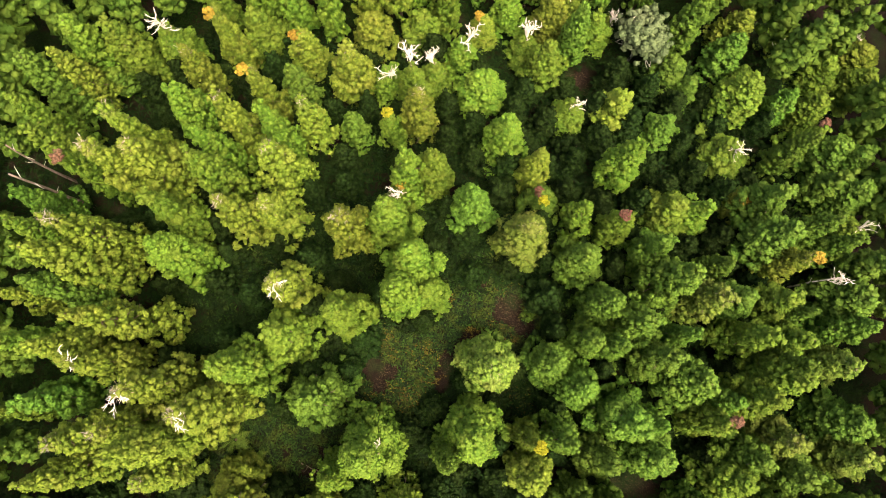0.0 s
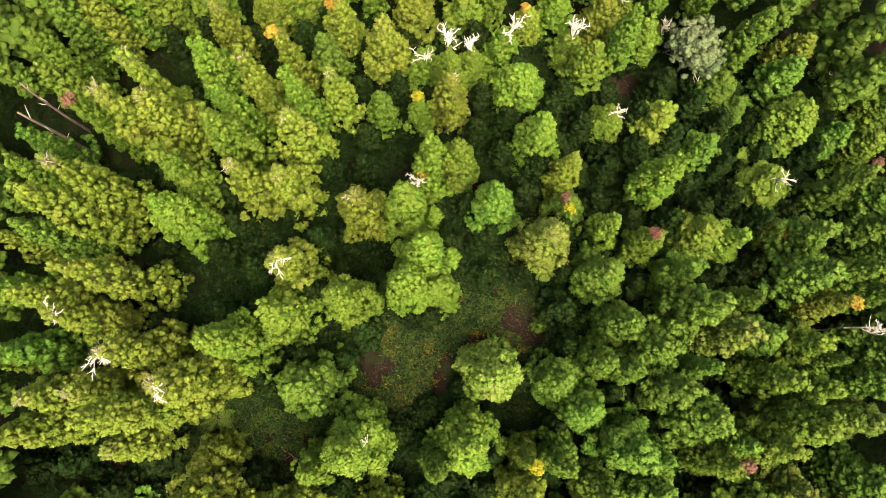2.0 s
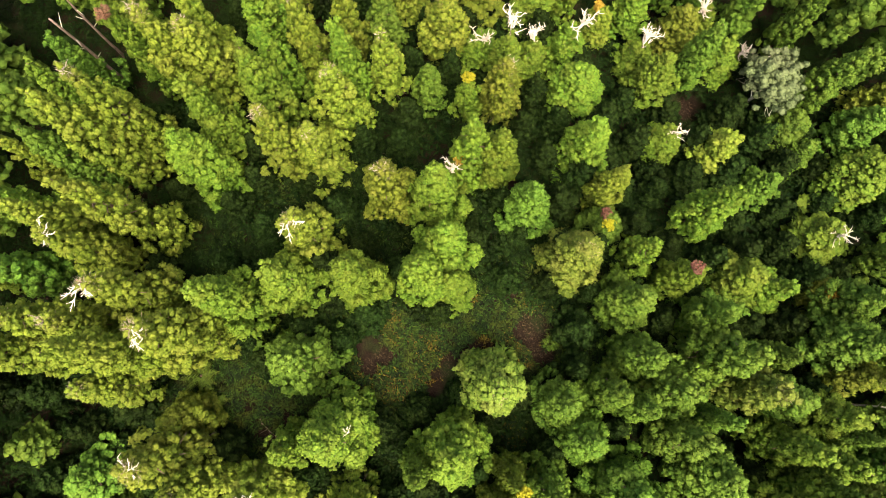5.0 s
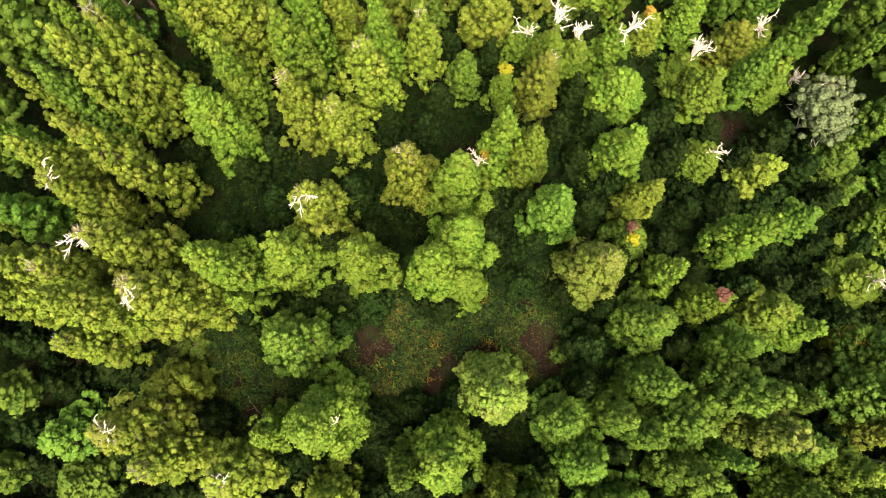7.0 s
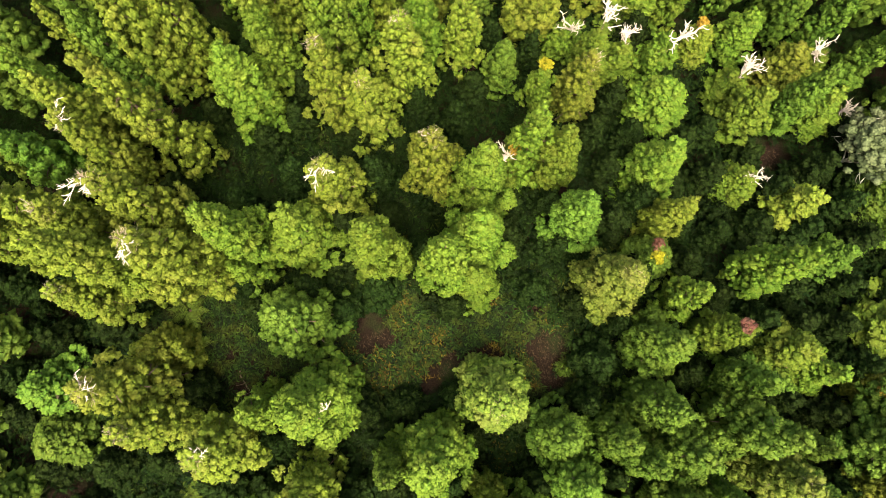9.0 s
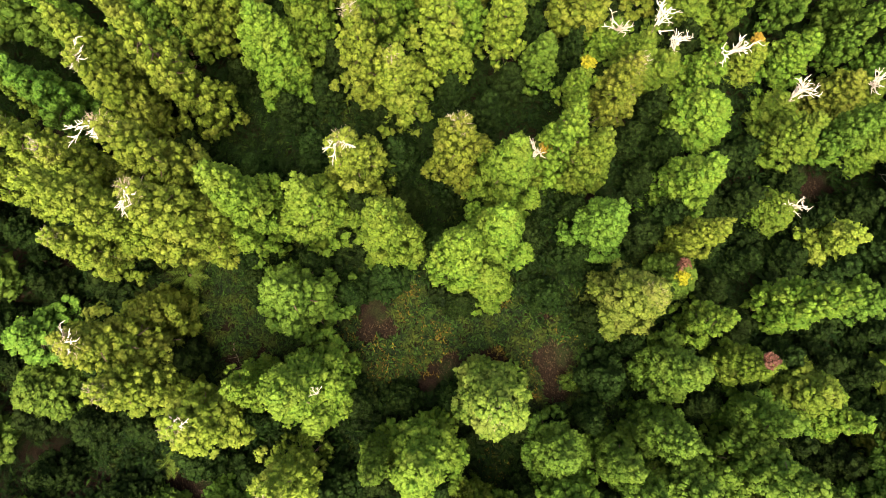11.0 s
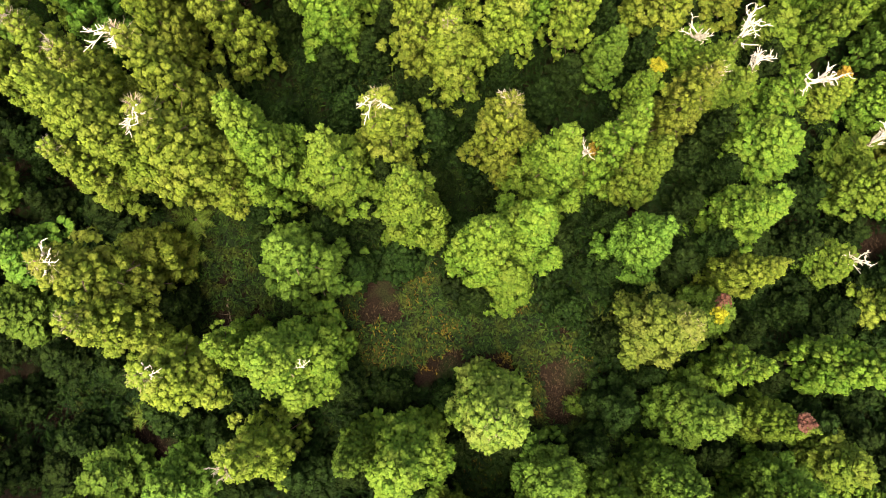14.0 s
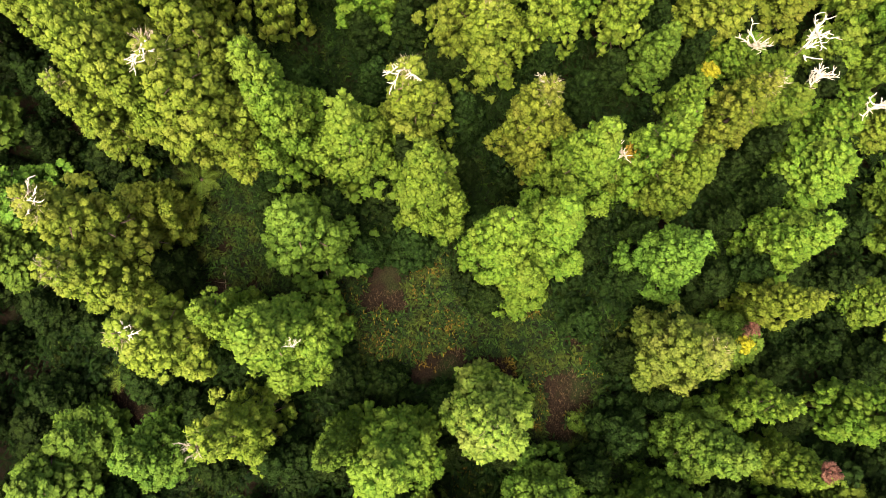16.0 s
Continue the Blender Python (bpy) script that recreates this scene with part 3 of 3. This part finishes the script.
# ---- single trees of other kinds ----


def stems(seed, height, reach, count, thick):
    """A trunk that forks into spreading limbs, foot at the origin."""
    rng = np.random.default_rng(seed)
    stem = bent(rng, (0, 0, 0), (0, 0, 1), height * 0.55, 5, 0.06)
    pieces = [(stem, np.linspace(thick, thick * 0.6, len(stem)))]
    for i in range(count):
        ang = i * 2.4 + rng.normal(0, 0.3)
        limb = bent(rng, stem[rng.integers(2, len(stem))], (math.cos(ang), math.sin(ang), rng.uniform(0.4, 1.2)), reach * rng.uniform(0.8, 1.2), 6, 0.14, 0.05)
        pieces.append((limb, np.linspace(thick * 0.4, 0.015, len(limb))))
        for _ in range(3):
            twig = bent(rng, limb[rng.integers(2, len(limb))], rng.normal(0, 1, 3) + (math.cos(ang), math.sin(ang), 0.8), reach * rng.uniform(0.3, 0.55), 5, 0.2, 0.05)
            pieces.append((twig, np.linspace(0.03, 0.008, len(twig))))
    return pieces


def broadleaf(name, place, me, leaf, wood, label, deep, seed):
    x, y, top, radius = place
    foot = floor_height(x, y) - 0.1
    PLANTED.append((x, y, radius))
    tree = tagged(new(name), label, "tree")
    tree.location = (x, y, foot)
    piece("trunk", tubes("trunk", stems(seed, top - foot, radius * 0.95, 9, 0.16), wood), tree, Matrix.Identity(4))
    piece("crown", me, tree, scaled(0, 0, top - foot - radius * deep * 0.8, radius, radius, radius * deep), leaf)


broadleaf("grey_tree", (18.7, 28.6, 6.8, 2.9), HAZE, GREY, DEAD, "pale grey-green half-bare broadleaf tree among conifers", 1.0, 302)


def shrub(x, y, radius, high, leaf=SHADE, label="green shrub under the conifers, painted dark for canopy shade", k=0):
    foot = floor_height(x, y) - 0.05
    bush = tagged(new("shrub"), label, "shrub", "undergrowth shrubs")
    bush.location = (x, y, foot)
    piece("stem", SHRUB_STEM, bush, scaled(0, 0, 0, radius, radius, high))
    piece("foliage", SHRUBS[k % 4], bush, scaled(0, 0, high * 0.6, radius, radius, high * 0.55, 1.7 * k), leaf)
    return bush


SHRUB_STEM = tubes("stem", [(bent(np.random.default_rng(310 + i), (0, 0, 0), (math.cos(i * 1.3), math.sin(i * 1.3), 1.6), 0.9, 4, 0.1), np.linspace(0.04, 0.012, 5)) for i in range(5)], BARK)
shrub(7.7, 2.9, 0.75, 1.3, GREEN, "fresh green bush beside the bare soil", 1)
shrub(-0.8, -4.7, 0.85, 1.5, GREEN, "rounded fresh green bush in the clearing", 2)

# ---- dead wood ----


def dead_tree(x, y, top, thick, crown, label):
    """A bare standing stem; with crown, antler-like twigs at its head."""
    foot = floor_height(x, y) - 0.1
    rng = np.random.default_rng(int(x * 10) + 900)
    PLANTED.append((x, y, 0.5))
    tree = tagged(new("dead_tree"), label, "dead tree")
    tree.location = (x, y, foot)
    stem = bent(rng, (0, 0, 0), (0, 0, 1), top - foot, 8, 0.02)
    piece("trunk", tubes("trunk", [(stem, np.linspace(thick, thick * 0.45, 9))], DEAD if crown else BARE_BARK), tree, Matrix.Identity(4))
    if crown:
        head = stem[-1]
        piece("dead_top", ANTLERS[3], tree, scaled(head[0], head[1], head[2] - 0.4, crown, crown, crown, 1.0), label="bleached bare twigs")
    for i in range(4):
        ang = 1.1 + 2.4 * i
        stub = bent(rng, stem[4 + i], (math.cos(ang), math.sin(ang), 0.3), 0.5 + 0.2 * i, 3, 0.15)
        piece("stub", tubes("stub", [(stub, np.linspace(0.035, 0.012, 4))], DEAD), tree, Matrix.Identity(4))


BARE_BARK = woody("weathered_bark", (0.070, 0.045, 0.032), (0.190, 0.130, 0.095), 7.0)
dead_tree(-32.3, 13.0, 13.4, 0.17, 0.0, "bare reddish-brown dead trunk standing among conifers")
dead_tree(-34.2, 15.4, 11.5, 0.14, 0.0, "bare reddish-brown dead trunk standing among conifers")
dead_tree(32.27, 5.6, 8.2, 0.10, 1.1, "slender bleached dead tree with forked bare twigs")


def fallen_log(x0, y0, x1, y1, thick):
    rng = np.random.default_rng(77)
    log = tagged(new("fallen_log"), "weathered fallen branch lying on the forest floor", "log")
    z0, z1 = floor_height(x0, y0) + thick, floor_height(x1, y1) + thick + 0.1
    log.location = (x0, y0, z0)
    way = np.array([x1 - x0, y1 - y0, z1 - z0])
    stem = np.linspace(0, 1, 7)[:, None] * way + np.c_[rng.normal(0, 0.05, 7), rng.normal(0, 0.05, 7), np.zeros(7)]
    piece("stem", tubes("stem", [(stem, np.linspace(thick, thick * 0.4, 7))], BARE_BARK), log, Matrix.Identity(4))
    for i in (2, 4):
        twig = bent(rng, stem[i], (way[1], -way[0], 0.6), 0.7, 4, 0.15)
        piece("twig", tubes("twig", [(twig, np.linspace(0.025, 0.01, 5))], BARE_BARK), log, Matrix.Identity(4))


fallen_log(7.5, 0.65, 9.8, 1.4, 0.07)
fallen_log(-12.6, -9.6, -10.2, -10.9, 0.06)
fallen_log(-7.1, -17.2, -9.8, -18.4, 0.07)

# ---- tree ferns ----


def frond_mesh(seed):
    """One arching frond with paired leaflets, one unit long along x."""
    rng = np.random.default_rng(seed)
    P, F, G, base = [], [], [], 0
    for i in range(16):
        s = 0.12 + 0.85 * i / 15
        z = 0.34 * math.sin(s * 2.3) - 0.12 * s
        for side in (-1, 1):
            reach = 0.26 * math.sin(math.pi * min(0.97, s * 0.9 + 0.12)) * rng.uniform(0.85, 1.1)
            P += [(s - 0.022, 0, z), (s + 0.022, 0, z), (s + 0.09, side * reach, z - 0.07 * rng.uniform(0.3, 1.4)), (s + 0.03, side * reach * 0.5, z + 0.01)]
            F += [(base, base + 1, base + 3), (base + 1, base + 2, base + 3)]
            G += [0.4, 0.4, 0.9, 0.6]
            base += 4
    me = fast_mesh("frond", np.array(P), np.array(F), np.array(G))
    me.materials.append(FERN)
    return me


FERN = foliage("fern_green", (0.035, 0.075, 0.010), (0.110, 0.165, 0.018), (0.120, 0.130, 0.018), 0.2)
FRONDS = [frond_mesh(201 + i) for i in range(3)]


def tree_fern(x, y, high, reach, seed):
    rng = np.random.default_rng(seed)
    fern = tagged(new("tree_fern"), "dim green tree fern with a spreading rosette of fronds", "fern", "tree ferns")
    fern.location = (x, y, floor_height(x, y) - 0.05)
    stem = bent(rng, (0, 0, 0), (0, 0, 1), high, 4, 0.05)
    piece("trunk", tubes("trunk", [(stem, np.array([0.13, 0.1, 0.09, 0.09, 0.1]))], BARK), fern, Matrix.Identity(4))
    for i in range(11):
        k = reach * rng.uniform(0.8, 1.15)
        m = Matrix.Translation(stem[-1]) @ Matrix.Rotation(i * 0.571 + rng.normal(0, 0.1), 4, "Z") @ Matrix.Rotation(rng.uniform(-0.25, 0.2), 4, "Z") @ Matrix.Diagonal((k, k, k, 1))
        piece("frond", FRONDS[i % 3], fern, m)


tree_fern(-17.7, -7.8, 1.2, 1.6, 1)
tree_fern(-16.0, -9.6, 0.9, 1.4, 2)
tree_fern(-19.3, -5.6, 1.4, 1.7, 3)
tree_fern(9.2, 4.8, 0.8, 1.0, 4)
tree_fern(-14.6, -3.0, 1.0, 1.3, 5)
tree_fern(-10.4, -17.6, 0.9, 1.3, 6)
tree_fern(-5.2, 8.9, 1.0, 1.4, 7)

# ---- fill: the wood goes on all round ----
FILL = random.Random(7)
CLEARINGS = [(-3.5, -1.8, 4.2), (-7.5, -5.0, 3.2), (6.3, 2.8, 3.0), (1.8, 1.8, 3.2), (-10.8, -8.8, 3.0), (-16.0, -9.0, 3.6), (-8.0, -19.0, 3.0), (-21.5, 3.0, 2.6), (13.6, 26.0, 2.0), (16.5, -12.0, 2.6), (-36.5, 14.0, 2.2)]


def free(x, y, gap):
    return all(math.hypot(x - a, y - b) > gap for a, b, _ in PLANTED) and all(math.hypot(x - a, y - b) > c for a, b, c in CLEARINGS)


spots = []
for _ in range(12000):
    x, y = FILL.uniform(-56, 56), FILL.uniform(-42, 60)
    if math.hypot(x, y - 6) > 57:
        continue
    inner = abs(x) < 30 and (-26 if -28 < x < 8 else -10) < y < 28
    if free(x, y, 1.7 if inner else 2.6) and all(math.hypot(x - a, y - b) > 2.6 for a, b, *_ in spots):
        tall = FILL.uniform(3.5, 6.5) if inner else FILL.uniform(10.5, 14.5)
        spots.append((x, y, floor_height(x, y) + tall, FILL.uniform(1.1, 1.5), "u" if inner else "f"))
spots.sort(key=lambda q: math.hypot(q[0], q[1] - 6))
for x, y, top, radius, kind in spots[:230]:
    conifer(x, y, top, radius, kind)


def far_wood():
    """The rest of the plantation, towards and beyond the edge of the view."""
    P, F, G, base = [], [], [], 0
    shapes = []
    for k in range(6):
        me = crown_mesh("far", 400 + k, 30 if k < 3 else 20, 0.62 if k < 3 else 0.8, 0.24 if k < 3 else 0.36, sprays=2)
        p = np.empty(len(me.vertices) * 3, np.float32)
        me.vertices.foreach_get("co", p)
        f = np.empty(len(me.polygons) * 3, np.int32)
        me.loops.foreach_get("vertex_index", f)
        g = np.empty(len(me.vertices), np.float32)
        me.attributes["growth"].data.foreach_get("value", g)
        shapes.append((p.reshape(-1, 3), f.reshape(-1, 3), g))
        bpy.data.meshes.remove(me)
    for i, (x, y, top, radius, _) in enumerate(spots[230:]):
        p, f, g = shapes[i % 3 + (0 if math.hypot(x, y - 6) < 38 else 3)]
        foot = floor_height(x, y)
        a = i * 1.9
        turn = np.array([[math.cos(a), math.sin(a), 0], [-math.sin(a), math.cos(a), 0], [0, 0, 1]])
        wide = radius / CROWN_R
        P.append((p @ turn) * (wide, wide, (top - foot) * 0.58 / CROWN_H) + (x, y, foot + (top - foot) * 0.42))
        F.append(f + base), G.append(g)
        base += len(p)
    me = fast_mesh("far_wood", np.concatenate(P), np.concatenate(F), np.concatenate(G))
    me.materials.append(VIVID)
    tagged(new("far_wood", me), "dense green conifer plantation further off", "forest", kind="stuff")


far_wood()

# ---- undergrowth ----
BARE = [(-4.8, -2.1, 0.9, 0.8), (-5.7, -3.4, 0.9, 0.7), (6.0, 3.4, 1.5, 1.6), (7.4, 1.7, 1.0, 0.9), (-14.5, -14.5, 1.5, 0.8), (-11.4, -10.6, 1.1, 0.6), (-10.2, -9.0, 0.9, 0.6), (-8.3, -18.8, 1.7, 1.9), (13.6, 26.0, 1.3, 1.3), (16.5, -12.0, 2.4, 0.9), (0.2, -1.2, 0.5, 1.2), (3.4, 5.6, 1.1, 0.5)]


def bare(x, y):
    edge = 0.7 * noise.noise((x * 1.3, y * 1.3, 4.0)) + 0.35 * noise.noise((x * 4, y * 4, 1.0))
    return any(((x - a) / b) ** 2 + ((y - c) / d) ** 2 < 1 + edge for a, c, b, d in BARE)


def strap_leaves(name, material, label, tries, area, seed, high, density, length, blades=9, wide=0.15, on_soil=False):
    """Arching strap leaves in tufts, over the forest floor."""
    rng = np.random.default_rng(seed)
    P, F, G, base = [], [], [], 0
    for _ in range(tries):
        x, y = rng.uniform(area[0], area[1]), rng.uniform(area[2], area[3])
        if bare(x, y) != on_soil or (high > 1.5 and any(math.hypot(x - a, y - b) < c for a, b, c in CLEARINGS[:7])) or noise.noise((x * 0.35, y * 0.35, seed * 0.7)) < density:
            continue
        z = floor_height(x, y) + rng.uniform(0.25, 1.0) * high
        for i in range(rng.integers(blades // 2, blades)):
            ang, size = i * 2.4 + rng.normal(0, 0.4), length * rng.uniform(0.6, 1.2)
            out, side = np.array([math.cos(ang), math.sin(ang), 0]), np.array([-math.sin(ang), math.cos(ang), 0])
            foot = np.array([x, y, z - 0.3 * rng.uniform(0, 1) * high])
            mid, tip = foot + out * size * 0.5 + (0, 0, size * 0.3), foot + out * size + (0, 0, size * rng.uniform(-0.1, 0.3))
            w = size * wide
            P += [foot, mid - side * w, mid + side * w, tip]
            F += [(base, base + 1, base + 2), (base + 1, base + 3, base + 2)]
            G += [rng.uniform(0, 1)] * 4
            base += 4
    me = fast_mesh(name, np.array(P), np.array(F), np.array(G))
    me.materials.append(material)
    return tagged(new(name, me), label, "undergrowth", kind="stuff")


strap_leaves("ginger_undergrowth", GINGER, "dense dark green strap-leaved undergrowth with floor shade painted in", 30000, (-25, 14, -21, 14), 1, 0.8, -0.3, 0.44, 9, 0.13)
strap_leaves("fern_undergrowth", SHADE, "green ferny undergrowth between the trunks, painted dim for shade", 27000, (-46, 38, -26, 42), 2, 1.9, -0.5, 0.7, 9, 0.12)
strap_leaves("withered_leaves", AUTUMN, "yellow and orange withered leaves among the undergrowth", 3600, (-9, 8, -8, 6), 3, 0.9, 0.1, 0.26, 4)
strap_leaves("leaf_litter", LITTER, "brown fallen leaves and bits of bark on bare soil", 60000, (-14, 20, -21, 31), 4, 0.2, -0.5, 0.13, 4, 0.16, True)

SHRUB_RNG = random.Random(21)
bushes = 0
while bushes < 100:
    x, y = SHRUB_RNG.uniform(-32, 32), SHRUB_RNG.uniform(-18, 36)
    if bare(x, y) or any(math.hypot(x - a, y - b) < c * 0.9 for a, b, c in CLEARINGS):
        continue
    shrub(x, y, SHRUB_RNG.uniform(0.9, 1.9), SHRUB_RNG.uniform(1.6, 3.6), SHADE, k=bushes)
    bushes += 1
